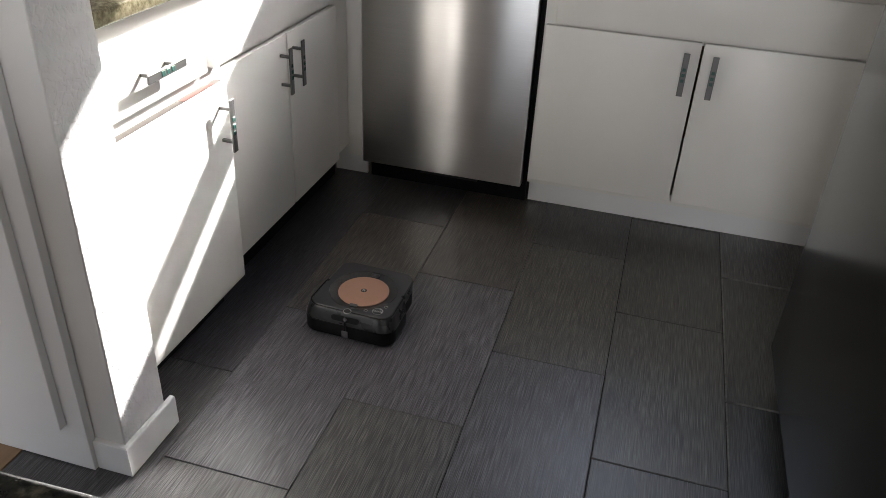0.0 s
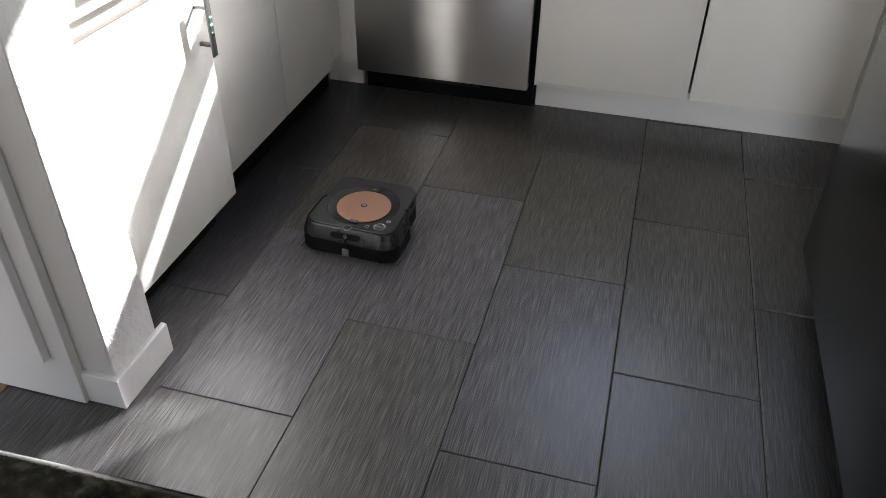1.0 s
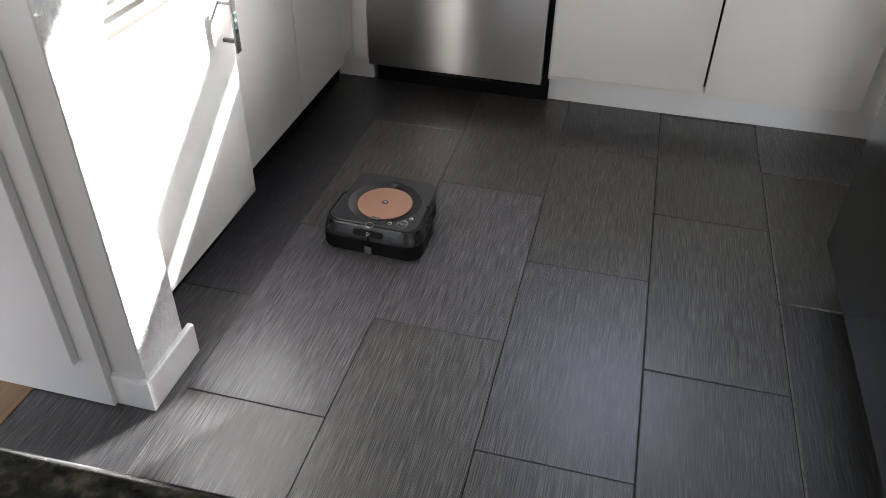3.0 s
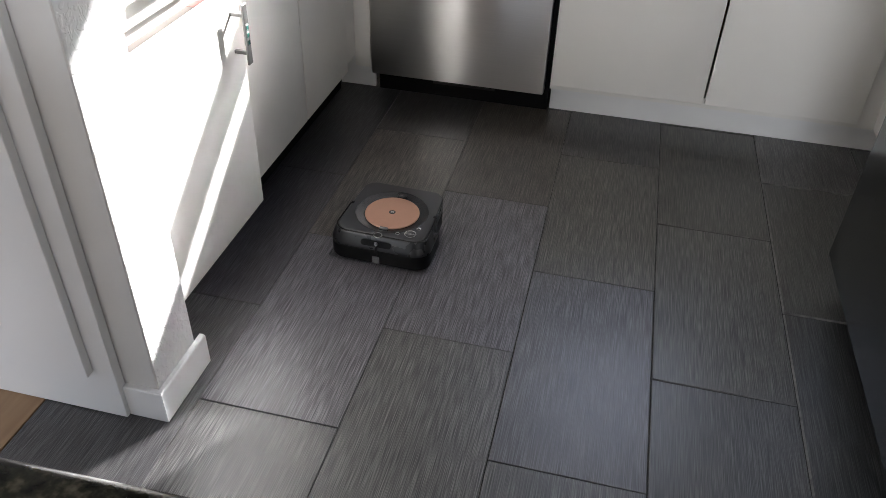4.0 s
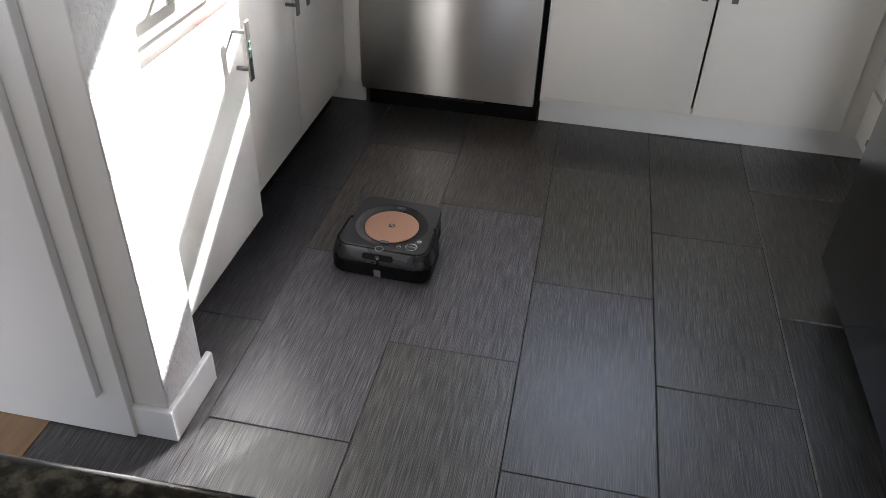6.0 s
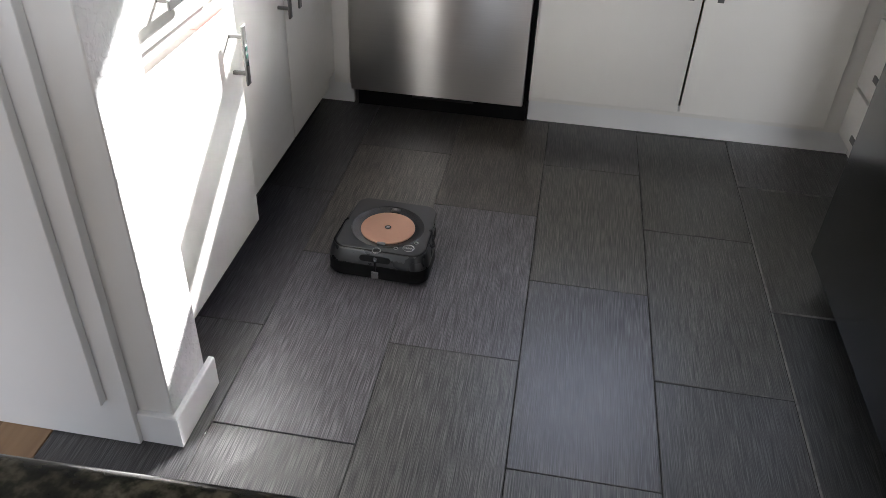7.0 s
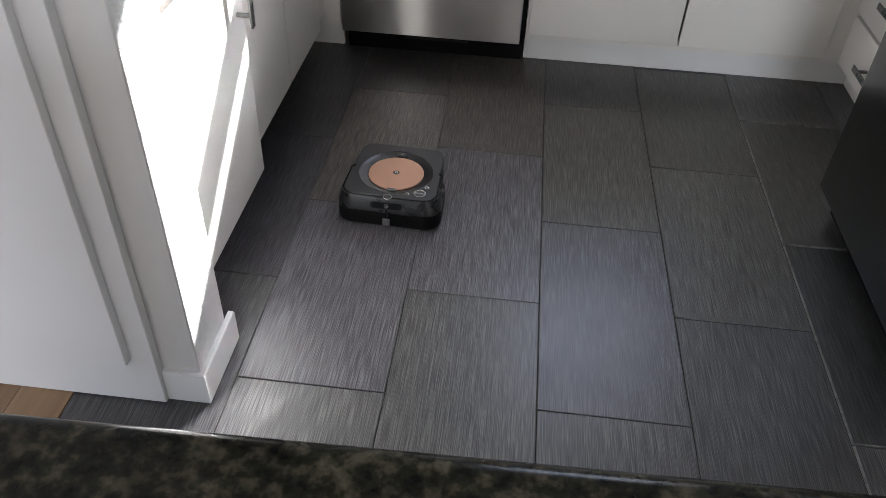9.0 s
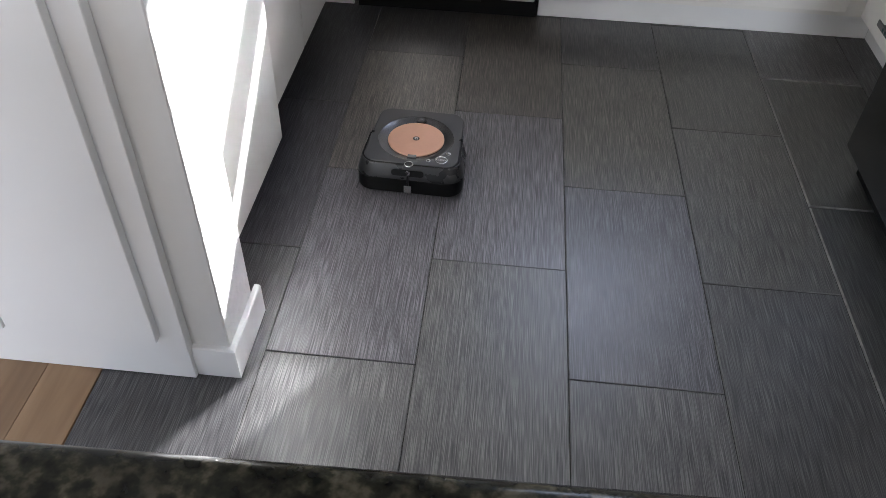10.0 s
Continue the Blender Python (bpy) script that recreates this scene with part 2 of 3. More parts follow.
# ---- the plan ----
G = 0.305                    # tile width; tiles are 2 G long
FLOOR_LEFT = -0.607          # tile meets wood here
CEILING = 2.62
BACK = 2.08                  # inner face of the sink wall
SINK_FRAME, SINK_FRONT = 1.465, 1.445
LEFT_FRAME, LEFT_WALL = -0.452, -1.08
RIGHT_FRAME, RIGHT_WALL = 1.25, 1.90
KICK_Y = 1.53
NEAR_EDGE = -0.783           # far edge of the near counter
TOP = 0.94                   # worktop height

# setting: floors
structure("floor", box(FLOOR_LEFT, RIGHT_WALL + 0.1, -1.52, BACK + 0.1, -0.06, -0.004), GROUT,
          "dark grout bed under charcoal porcelain floor tiles", "floor")
structure("wood_floor", boxes([(-3.70, FLOOR_LEFT - 0.002, -4.70, 0.4, -0.06, -0.012), (FLOOR_LEFT - 0.002, RIGHT_WALL + 0.1, -4.70, -1.522, -0.06, -0.012)]), OAK,
          "light oak plank floor of the adjoining room", "floor")

# setting: walls, ceiling
WX0, WX1, WZ0, WZ1 = 0.262, 1.17, 1.515, 2.390      # window over the sink
structure("wall_sink", boxes([
    (-1.20, WX0, BACK, BACK + 0.14, 0, CEILING), (WX1, RIGHT_WALL + 0.12, BACK, BACK + 0.14, 0, CEILING),
    (WX0, WX1, BACK, BACK + 0.14, 0, WZ0), (WX0, WX1, BACK, BACK + 0.14, WZ1, CEILING)]), WALL,
    "white painted kitchen wall with a window over the sink", "wall")
structure("wall_left", box(-1.20, LEFT_WALL, 0.085, BACK, 0, CEILING), WALL, "white painted wall behind the worktop", "wall")
structure("wall_right", box(RIGHT_WALL, RIGHT_WALL + 0.12, -4.70, BACK, 0, CEILING), WALL, "white painted side wall", "wall")
structure("wall_dividing", box(-3.70, -1.202, 0.30, 0.42, 0, CEILING), WALL, "white painted wall of the adjoining room", "wall")
structure("wall_far_left", boxes([(-3.82, -3.70, -4.70, -3.15, 0, CEILING), (-3.82, -3.70, -1.45, 0.42, 0, CEILING),
    (-3.82, -3.70, -3.15, -1.45, 0, 0.85), (-3.82, -3.70, -3.15, -1.45, 2.15, CEILING)]), WALL, "unseen white painted wall with an opening for an added lamp", "wall")
structure("wall_rear", boxes([(-3.82, -1.85, -4.82, -4.70, 0, CEILING), (-1.55, -0.03, -4.82, -4.70, 0, CEILING), (-1.85, -1.55, -4.82, -4.70, 0, 0.22), (-1.85, -1.55, -4.82, -4.70, 2.28, CEILING), (1.23, RIGHT_WALL + 0.12, -4.82, -4.70, 0, CEILING),
    (-0.03, 1.23, -4.82, -4.70, 2.35, CEILING)]), WALL, "unseen white painted wall with openings for two added lamps", "wall")
structure("ceiling", box(-3.82, RIGHT_WALL + 0.12, -4.82, BACK + 0.14, CEILING, CEILING + 0.1), CEIL, "white painted flat ceiling", "ceiling")
structure("ground", box(-60, 60, -60, 60, -0.40, -0.30), plain("garden_ground", (0.16, 0.15, 0.11), 0.9, 0.0, 0.4, 2.0), "dry garden ground outside", "ground")

# the end of the dividing wall, with knockdown texture and baseboard
WING_X, WING_Y0, WING_Y1 = -0.345, -0.062, 0.084
wing = structure("wall_wing", box(-1.20, WING_X, WING_Y0, WING_Y1, 0, CEILING, bevel=0.006, segments=3), [PLASTER, WALL],
                 "white plaster wall end, knockdown-textured on its sunlit face, with rounded corner", "wall")
for f in wing.data.polygons:
    f.material_index = 0 if f.normal.x > 0.9 else 1


def mitred_baseboard(x0, y1, height=0.079, depth=0.013):
    """From x0 along the wall end's front, round its corner and back to y1, in one mitred piece."""
    bm = bmesh.new()
    prof = [(0, 0.001), (depth, 0.001), (depth, height - 0.005), (depth - 0.001, height - 0.002), (depth - 0.004, height), (0, height)]
    runs = [[bm.verts.new(p) for p in ((x0, WING_Y0 - d, z), (WING_X + d, WING_Y0 - d, z), (WING_X + d, y1, z))] for d, z in prof]
    k = len(prof)
    for a in range(k):
        b = (a + 1) % k
        for c in (0, 1):
            bm.faces.new((runs[a][c], runs[b][c], runs[b][c + 1], runs[a][c + 1]))
    bm.faces.new([r[0] for r in runs])
    bm.faces.new([r[2] for r in runs][::-1])
    return bm


structure("baseboard", mitred_baseboard(-0.4165, WING_Y1 + 0.020), TRIM, "white painted baseboard round the textured wall end", "baseboard")


def window(name, x0, x1, z0, z1, y, label):
    w = tagged(thing(name, pose(0, y, 0), label, "window"), kind="structure")
    part("window_frame", boxes([(x0, x0 + 0.012, 0.02, 0.09, z0, z1), (x1 - 0.035, x1, 0.02, 0.09, z0, z1),
                                (x0 + 0.012, x1 - 0.035, 0.02, 0.09, z1 - 0.035, z1), (x0 + 0.012, x1 - 0.035, 0.02, 0.09, z0, z0 + 0.012)]), TRIM, w)
    # unseen bars and blocks, added to shape the sun patches on cabinets and wall
    for a, b, low in ((0.0125, 0.620, 0.100), (0.6205, 0.660, 0.110), (0.6605, 0.718, 0.100)):
        part("shadow_bar", box(x0 + a, x0 + b, 0.035, 0.075, z0 + low, z0 + 0.207), TRIM, w)
    for a, b in ((0.538, 0.588), (0.595, 0.631), (0.649, 0.718)):
        part("shadow_block", box(x0 + a, x0 + b, 0.036, 0.074, z0 + 0.0125, z0 + 0.0995), TRIM, w)
    part("shadow_block", box(x0 + 0.0125, x0 + 0.203, 0.036, 0.074, z0 + 0.0125, z0 + 0.0995), TRIM, w)
    # unseen slats, added to dim the sun patch on the floor
    for k in range(20):
        part("dimmer_slat", box(x0 + 0.720, x1 - 0.036, 0.040, 0.044, z0 + 0.020 + 0.0105 * k, z0 + 0.0242 + 0.0105 * k), TRIM, w)
    pane = part("pane", box(x0 + 0.0125, x1 - 0.036, 0.080, 0.086, z0 + 0.013, z1 - 0.036), GLASS, w)
    pane.visible_shadow = False
    return w


window("window_1", WX0, WX1, WZ0, WZ1, BACK, "white framed window over the sink with daylight")


# ---- handles ----
def handle_mesh(length, stand):
    """A flat bar along z, standing off to -y, with square stone inlays in its face; centred on z = 0."""
    bm = bmesh.new()
    h = length / 2
    add_box(bm, -0.0092, 0.0092, -stand - 0.005, -stand, -h, h, bevel=0.0008, segments=1)
    for z in (-h * 0.62, h * 0.62):
        add_box(bm, -0.004, 0.004, -stand + 0.0002, 0.0, z - 0.004, z + 0.004, bevel=0.0006, segments=1)
    for z in (-0.0175, 0.0, 0.0175):
        add_box(bm, -0.0055, 0.0055, -stand - 0.0062, -stand - 0.0045, z - 0.0055, z + 0.0055, bevel=0.0005, segments=1, index=1)
    return bm


HANDLE = mesh_object("handle", handle_mesh(0.135, 0.0305), [NICKEL, TEAL])
HANDLE_DATA = HANDLE.data
bpy.data.objects.remove(HANDLE)


def handle(parent, x, y, z, across=False):
    ob = new("handle", HANDLE_DATA)
    ob.parent = parent
    ob.matrix_local = pose(x, y, z, 0, 90 if across else 0, 0)
    ob["label"] = "satin metal bar handle with square teal inlays"
    return ob


# ---- cabinets: local x along the front, y into the cabinet, frame face on y = 0 ----
def base_cabinet(m, width, depth, fronts, label, group="white base cabinets", kick=(0.0, None), frame_z=0.104, top=0.906, hollow=None, kick_shade=None):
    cab = thing("base_cabinet", m, label, "cabinet", group)
    if hollow:
        a, b, c, d = hollow                       # open behind the doors, no middle stile
        for kind, dims in (("side_panel", (0, a, 0, 0.55, frame_z, top)), ("side_panel", (b, width, 0, 0.55, frame_z, top)),
                           ("bottom_panel", (a, b, 0, 0.55, frame_z, c)), ("top_rail", (a, b, 0, 0.55, d, top)), ("back_panel", (0, width, 0.551, depth, frame_z, top))):
            part(kind, box(*dims), OAK if kind == "back_panel" else WHITE, cab)
    else:
        part("body", box(0, width, 0.0, depth, frame_z, top, bevel=0.0015, segments=1), WHITE, cab)
    k1 = width if kick[1] is None else kick[1]
    part("kick_board", box(kick[0], k1, 0.065, 0.08, 0.001, frame_z - 0.001), kick_shade or TRIM, cab)
    for kind, x0, x1, z0, z1, grip in fronts:
        f = part(kind, box(x0, x1, -0.020, -0.0006, z0, z1, bevel=0.0032, segments=2), WHITE, cab)
        if grip:
            gx, gz, across = grip
            handle(f, gx, -0.020, gz, across)
    return cab


# sink run
SX = 0.226
base_cabinet(pose(SX, SINK_FRAME, 0), RIGHT_FRAME - SX, 0.60, [
    ("door", 0.233 - SX, 0.7165 - SX, 0.125, 0.668, (0.677 - SX, 0.573, False)),
    ("door", 0.7235 - SX, 1.184 - SX, 0.125, 0.668, (0.763 - SX, 0.573, False)),
    ("false_front", 0.262 - SX, 1.184 - SX, 0.676, 0.832, None)],
    "white slab-door sink cabinet with two closed doors beside the dishwasher", kick=(0.0, 1.3146 - SX), hollow=(0.055, 0.94, 0.140, 0.655))

# corner filler beside the dishwasher
fill = thing("filler_panel", pose(-0.452, 1.452, 0), "narrow white filler panel between corner cabinet and dishwasher", "panel")
part("board", boxes([(0.0006, 0.056, 0.0, 0.018, 0.104, 0.906), (0.0006, 0.014, 0.0185, 0.60, 0.104, 0.906)]), WHITE, fill)
part("kick_board", box(-0.08, 0.050, 0.068, 0.083, 0.001, 0.112), TRIM, fill)

# left run: world y along, front to +x; toe-recess shadow painted as black kick boards
FAR0 = 0.578
base_cabinet(pose(LEFT_FRAME, FAR0, 0, 0, 0, 90), 1.470 - FAR0, 0.60, [
    ("door", 0.600 - FAR0, 0.9605 - FAR0, 0.138, 0.682, (0.916 - FAR0, 0.588, False)),
    ("door", 0.9655 - FAR0, 1.320 - FAR0, 0.138, 0.682, (0.996 - FAR0, 0.590, False)),
    ("drawer_front", 0.600 - FAR0, 1.320 - FAR0, 0.696, 0.862, None)],
    "white corner base cabinet with two closed slab doors", frame_z=0.1395, kick_shade=BLACK)
NEAR0 = 0.087
near = base_cabinet(pose(-0.417, NEAR0, 0, 0, 0, 90), 0.574 - NEAR0, 0.60, [
    ("door", 0.10 - NEAR0, 0.563 - NEAR0, 0.117, 0.6805, (0.522 - NEAR0, 0.578, False)),
    ("drawer_front", 0.10 - NEAR0, 0.491 - NEAR0, 0.7165, 0.852, (0.292 - NEAR0, 0.785, True))],
    "white sunlit base cabinet with one drawer over one door", hollow=(0.022, 0.455, 0.135, 0.677), kick_shade=BLACK)
near_door = [c for c in near.children if c.name.startswith("door")][0]
# thin brown strip laid on the door's top face
part("top_edge", box(0.102 - NEAR0, 0.545 - NEAR0, -0.0192, -0.0012, 0.6806, 0.6814), BROWN_EDGE, near_door, "brown strip along the top edge of the door")
# red reflection under the drawer, put in as a coloured strip
part("red_reflection", box(0.385 - NEAR0, 0.515 - NEAR0, -0.0190, -0.0014, 0.6815, 0.6820), RED_REFLECTION, near_door, "reddish reflection painted on the door top edge")
part("stile", box(0.514 - NEAR0, 0.563 - NEAR0, -0.020, -0.0006, 0.7190, 0.852, bevel=0.002), WHITE, near)

# right run: front to -x
base_cabinet(pose(RIGHT_FRAME, SINK_FRAME - 0.002, 0, 0, 0, -90), SINK_FRAME - 0.79, 0.60, [
    ("drawer_front", 0.025, 0.545, 0.118, 0.277, (0.285, 0.195, True)),
    ("drawer_front", 0.025, 0.545, 0.287, 0.497, (0.285, 0.385, True)),
    ("drawer_front", 0.025, 0.545, 0.507, 0.672, (0.285, 0.600, True)),
    ("drawer_front", 0.025, 0.545, 0.682, 0.845, (0.285, 0.770, True))],
    "white base cabinet with a stack of four drawers", kick=(-0.0665, None))

# cabinets on the room side of the dividing wall, face to -y
pantry = thing("pantry_cabinet", pose(-0.4170, -0.0635, 0), "tall white pantry cabinet with overlay slab doors reaching the floor", "cabinet")
part("body", box(-1.30, 0.0, -0.0215, 0.0, 0.001, 2.30, bevel=0.0015, segments=1), PANTRY, pantry)
for x0, x1 in ((-0.328, -0.044), (-0.630, -0.334), (-0.932, -0.636)):
    part("door", box(x0, x1, -0.041, -0.0221, 0.122, 2.20, bevel=0.0015, segments=1), PANTRY, pantry)

# ---- dishwasher ----
dw = thing("dishwasher", pose(-0.388, 1.432, 0), "stainless steel dishwasher with vertical brushed front and black kick", "dishwasher")
part("door", box(0.0, 0.596, 0.0, 0.045, 0.092, 0.872, bevel=0.004, segments=3), STEEL, dw, "brushed stainless steel door")
part("tub", box(0.004, 0.592, 0.046, 0.60, 0.10, 0.90), BLACK, dw)
part("kick_plate", box(0.004, 0.606, 0.082, 0.10, 0.001, 0.095), BLACK, dw, "black recessed kick plate")
# black block fills the gap by the cabinet in place of its shade
part("gap_block", box(0.598, 0.612, 0.040, 0.60, 0.096, 0.90), BLACK, dw)
part("vent_slot", box(0.20, 0.42, 0.079, 0.0815, 0.045, 0.052), SMOKED, dw)

# ---- fridge ----
fr = thing("refrigerator", pose(1.01, 0.76, 0), "dark stainless refrigerator with freezer drawer close to the floor", "refrigerator")
part("cabinet_body", box(0.075, 0.74, -0.905, -0.005, 0.03, 1.76, bevel=0.004), BLACK, fr)
part("freezer_drawer", box(0.0, 0.070, -0.91, 0.0, 0.088, 0.985, bevel=0.012, segments=4), FRIDGE, fr, "dark brushed stainless freezer front")
part("door", box(0.0, 0.070, -0.452, 0.0, 0.993, 1.76, bevel=0.012, segments=4), FRIDGE, fr)
part("door", box(0.0, 0.070, -0.91, -0.458, 0.993, 1.76, bevel=0.012, segments=4), FRIDGE, fr)
part("toe_grille", box(0.055, 0.074, -0.90, -0.01, 0.012, 0.085), BLACK, fr, "black toe grille")
for y in (-0.06, -0.85):
    part("foot", add_disc(bmesh.new(), 0.12, y, 0.0, 0.03, 0.02, n=16), BLACK, fr)

# ---- worktops ----
tagged(mesh_object("worktop", box(LEFT_WALL + 0.002, -0.378, 0.0865, 1.418, 0.908, TOP, bevel=0.006, segments=3), PALE_GRANITE), "speckled olive and black granite worktop over the side cabinets", "worktop")
tagged(mesh_object("worktop", boxes([(LEFT_WALL + 0.002, RIGHT_WALL - 0.002, 1.42, BACK - 0.002, 0.908, TOP)], bevel=0.006), PALE_GRANITE), "speckled granite worktop over sink cabinet and dishwasher", "worktop")
tagged(mesh_object("worktop", box(1.205, RIGHT_WALL - 0.002, 0.78, 1.418, 0.908, TOP, bevel=0.006, segments=3), PALE_GRANITE), "speckled granite worktop beside the refrigerator", "worktop")
island = thing("kitchen_island", pose(0.12, NEAR_EDGE, 0, 0, 0, 1.47), "charcoal kitchen island under a dark speckled granite top with rounded edge", "island")
part("body", box(-0.40, 0.46, -0.60, -0.03, 0.10, 0.912, bevel=0.002), ISLAND_GREY, island)
part("kick_board", box(-0.37, 0.43, -0.55, -0.09, 0.001, 0.099), ISLAND_GREY, island)
part("countertop", box(-0.52, 0.56, -0.66, 0.0, 0.913, 0.945, bevel=0.0152, segments=5), GRANITE, island, "dark speckled polished granite top")


# ---- the floor robot ----
def rounded_ring(hx, hy, r, n=8):
    pts = []
    for cx, cy, a0 in ((hx - r, hy - r, 0), (-hx + r, hy - r, 90), (-hx + r, -hy + r, 180), (hx - r, -hy + r, 270)):
        for k in range(n + 1):
            a = radians(a0 + 90 * k / n)
            pts.append((cx + r * math.cos(a), cy + r * math.sin(a)))
    return pts


def loft(rings, smooth=True):
    """rings: (hx, hy, corner radius, z, shift in y), from the bottom up, closed at both ends."""
    bm = bmesh.new()
    loops = [[bm.verts.new((x, y + s, z)) for x, y in rounded_ring(hx, hy, r)] for hx, hy, r, z, s in rings]
    n = len(loops[0])
    for a, b in zip(loops, loops[1:]):
        for k in range(n):
            bm.faces.new((a[k], a[(k + 1) % n], b[(k + 1) % n], b[k])).smooth = smooth
    bm.faces.new(loops[0][::-1])
    bm.faces.new(loops[-1])
    return bm


def turned(profile, n=64, smooth=True):
    """A surface turned round z from (radius, height) rows, closed where a radius is 0."""
    bm = bmesh.new()
    rings = [[bm.verts.new((r * math.cos(2 * math.pi * k / n), r * math.sin(2 * math.pi * k / n), z)) for k in range(n)] for r, z in profile]
    for a, b in zip(rings, rings[1:]):
        for k in range(n):
            bm.faces.new((a[k], a[(k + 1) % n], b[(k + 1) % n], b[k])).smooth = smooth
    return bm


def dense(pts):
    out = []
    for (ax, ay), (bx, by) in zip(pts, pts[1:] + pts[:1]):
        k = 16 if math.hypot(bx - ax, by - ay) > 0.03 else 1
        out += [(ax + (bx - ax) * i / k, ay + (by - ay) * i / k) for i in range(k)]
    return out


def shell_with_hole(hx, hy, r, hole, cy, z0, z1):
    """A rounded square plate with a round hole, centred at (0, cy), bridged ring to ring."""
    ring = dense(rounded_ring(hx, hy, r, 15))
    n = len(ring)
    bm = bmesh.new()
    def level(pts, z):
        return [bm.verts.new((x, y, z)) for x, y in pts]
    ease = dense(rounded_ring(hx - 0.0025, hy - 0.0025, r - 0.0025, 15))
    circ = []
    for x, y in ring:
        a = math.atan2(y - cy, x)
        circ.append((hole * math.cos(a), cy + hole * math.sin(a)))
    loops = [level(ring, z0), level(ring, z1 - 0.0025), level(ease, z1), level(circ, z1), level(circ, z0)]
    for a, b in zip(loops, loops[1:] + loops[:1]):
        for k in range(n):
            bm.faces.new((a[k], a[(k + 1) % n], b[(k + 1) % n], b[k]))
    return bm


robot = thing("mopping_robot", pose(-0.0785, 0.649, 0, 0, 0, -2.0), "square black floor-mopping robot with a round copper lid", "robot")


def wrapped(rows):
    """Rings flared round the front and sides, drawn in to the plate's outline behind the side notches.
    rows: (flare of the front ring, height, inset of the rear outline)."""
    bm = bmesh.new()
    loops = []
    for flare, z, inset in rows:
        front = dense(rounded_ring(0.1155 + flare, 0.1165 + flare * 1.15, 0.034 + flare * 0.5, 10))
        rear = dense(rounded_ring(0.1155 - inset, 0.1165 - inset, 0.034, 10))
        loop = []
        for (ax, ay), (bx, by) in zip(front, rear):
            w = min(1.0, max(0.0, (ay + 0.010) / 0.024))
            w = w * w * (3 - 2 * w)
            loop.append(bm.verts.new((ax + (bx - ax) * w, ay + (by - ay) * w + 0.003, z)))
        loops.append(loop)
    n = len(loops[0])
    for a, b in zip(loops, loops[1:]):
        for k in range(n):
            bm.faces.new((a[k], a[(k + 1) % n], b[(k + 1) % n], b[k])).smooth = True
    bm.faces.new(loops[0][::-1])
    bm.faces.new(loops[-1])
    return bm


part("base", tapered(wrapped([(0.007, 0.0045, 0.006), (0.0125, 0.008, 0.001), (0.0138, 0.014, 0.0), (0.0135, 0.046, 0.0), (0.012, 0.0472, 0.001)]), 0.20), BLACK, robot, "matt black base")
part("bumper", tapered(wrapped([(0.012, 0.0477, 0.001), (0.0140, 0.0492, 0.0), (0.0137, 0.0545, 0.0), (0.0128, 0.0585, 0.0), (0.0060, 0.0825, 0.001),
                                (0.0050, 0.0848, 0.004), (0.0042, 0.0858, 0.004), (0.0032, 0.0861, 0.005), (0.0024, 0.0855, 0.006), (0.0022, 0.0800, 0.006)]), 0.20), ROBOT_BAND, robot, "glossy black sloping bumper band")
CY = -0.0068


def front_strip(inner, outer, z0, z1, y_end):
    """A thin strip that follows the plate's outline round the front, from side to side."""
    bm = bmesh.new()
    def path(d):
        pts = dense(rounded_ring(0.1155 + d, 0.1165 + d, 0.034 + d, 10))
        k = min(range(len(pts)), key=lambda i: (pts[i][0] > 0, abs(pts[i][1] - y_end)))
        pts = pts[k:] + pts[:k]
        return [p for p in pts if p[1] <= y_end + 0.004]
    rows = [[bm.verts.new((x, y + 0.003, z)) for x, y in path(d)] for d, z in ((inner, z0), (inner, z1), (outer, z1), (outer, z0))]
    count = min(len(r) for r in rows)
    for a, b in zip(rows, rows[1:]):
        for k in range(count - 1):
            bm.faces.new((a[k], a[k + 1], b[k + 1], b[k]))
    return bm


# black strip stands in for the dark of the gap round the plate
part("gap_shade", tapered(front_strip(0.0002, 0.0036, 0.0845, 0.0870, 0.004), 0.20), BLACK, robot, "black strip for the shaded gap between plate and bumper")
plate = part("top_plate", tapered(shell_with_hole(0.1155, 0.1165, 0.034, 0.0958, CY, 0.0798, 0.0875), 0.20), ROBOT_TOP, robot, "charcoal satin top plate")
plate.location.y = 0.003
dish = part("dish", turned([(0.0956, 0.0868), (0.0945, 0.0871), (0.0790, 0.0822), (0.0725, 0.0812), (0.0725, 0.0809)]), ROBOT_DISH, robot, "polished gunmetal dish round the lid")
dish.location.y = CY + 0.003
lid = part("lid", turned([(0.0712, 0.0812), (0.0712, 0.0836), (0.0700, 0.0845), (0.0400, 0.0850), (0.0004, 0.0852)]), COPPER, robot, "round brushed copper lid")
lid.location.y = CY + 0.003
LY = CY + 0.003
emblem = bmesh.new()
add_disc(emblem, 0, LY, 0.0851, 0.0856, 0.0085, n=32)
emblem = part("emblem", emblem, SMOKED, lid, "small dark round emblem")
emblem.matrix_parent_inverse = Matrix.Translation((0, -LY, 0))
mark = bmesh.new()
add_box(mark, -0.0042, 0.0042, 0.0006, 0.0042, 0.0857, 0.0860)
add_box(mark, -0.0034, -0.0008, -0.0042, 0.0003, 0.0857, 0.0860)
add_box(mark, 0.0016, 0.0042, -0.0042, 0.0003, 0.0857, 0.0860)
mark = part("emblem_mark", mark, PALE, lid)
mark.location.y = 0.0
tab = part("lid_tab", box(-0.010, 0.012, LY - 0.077, LY - 0.069, 0.0815, 0.0862, bevel=0.0015), CHROME, robot, "clear lid tab")
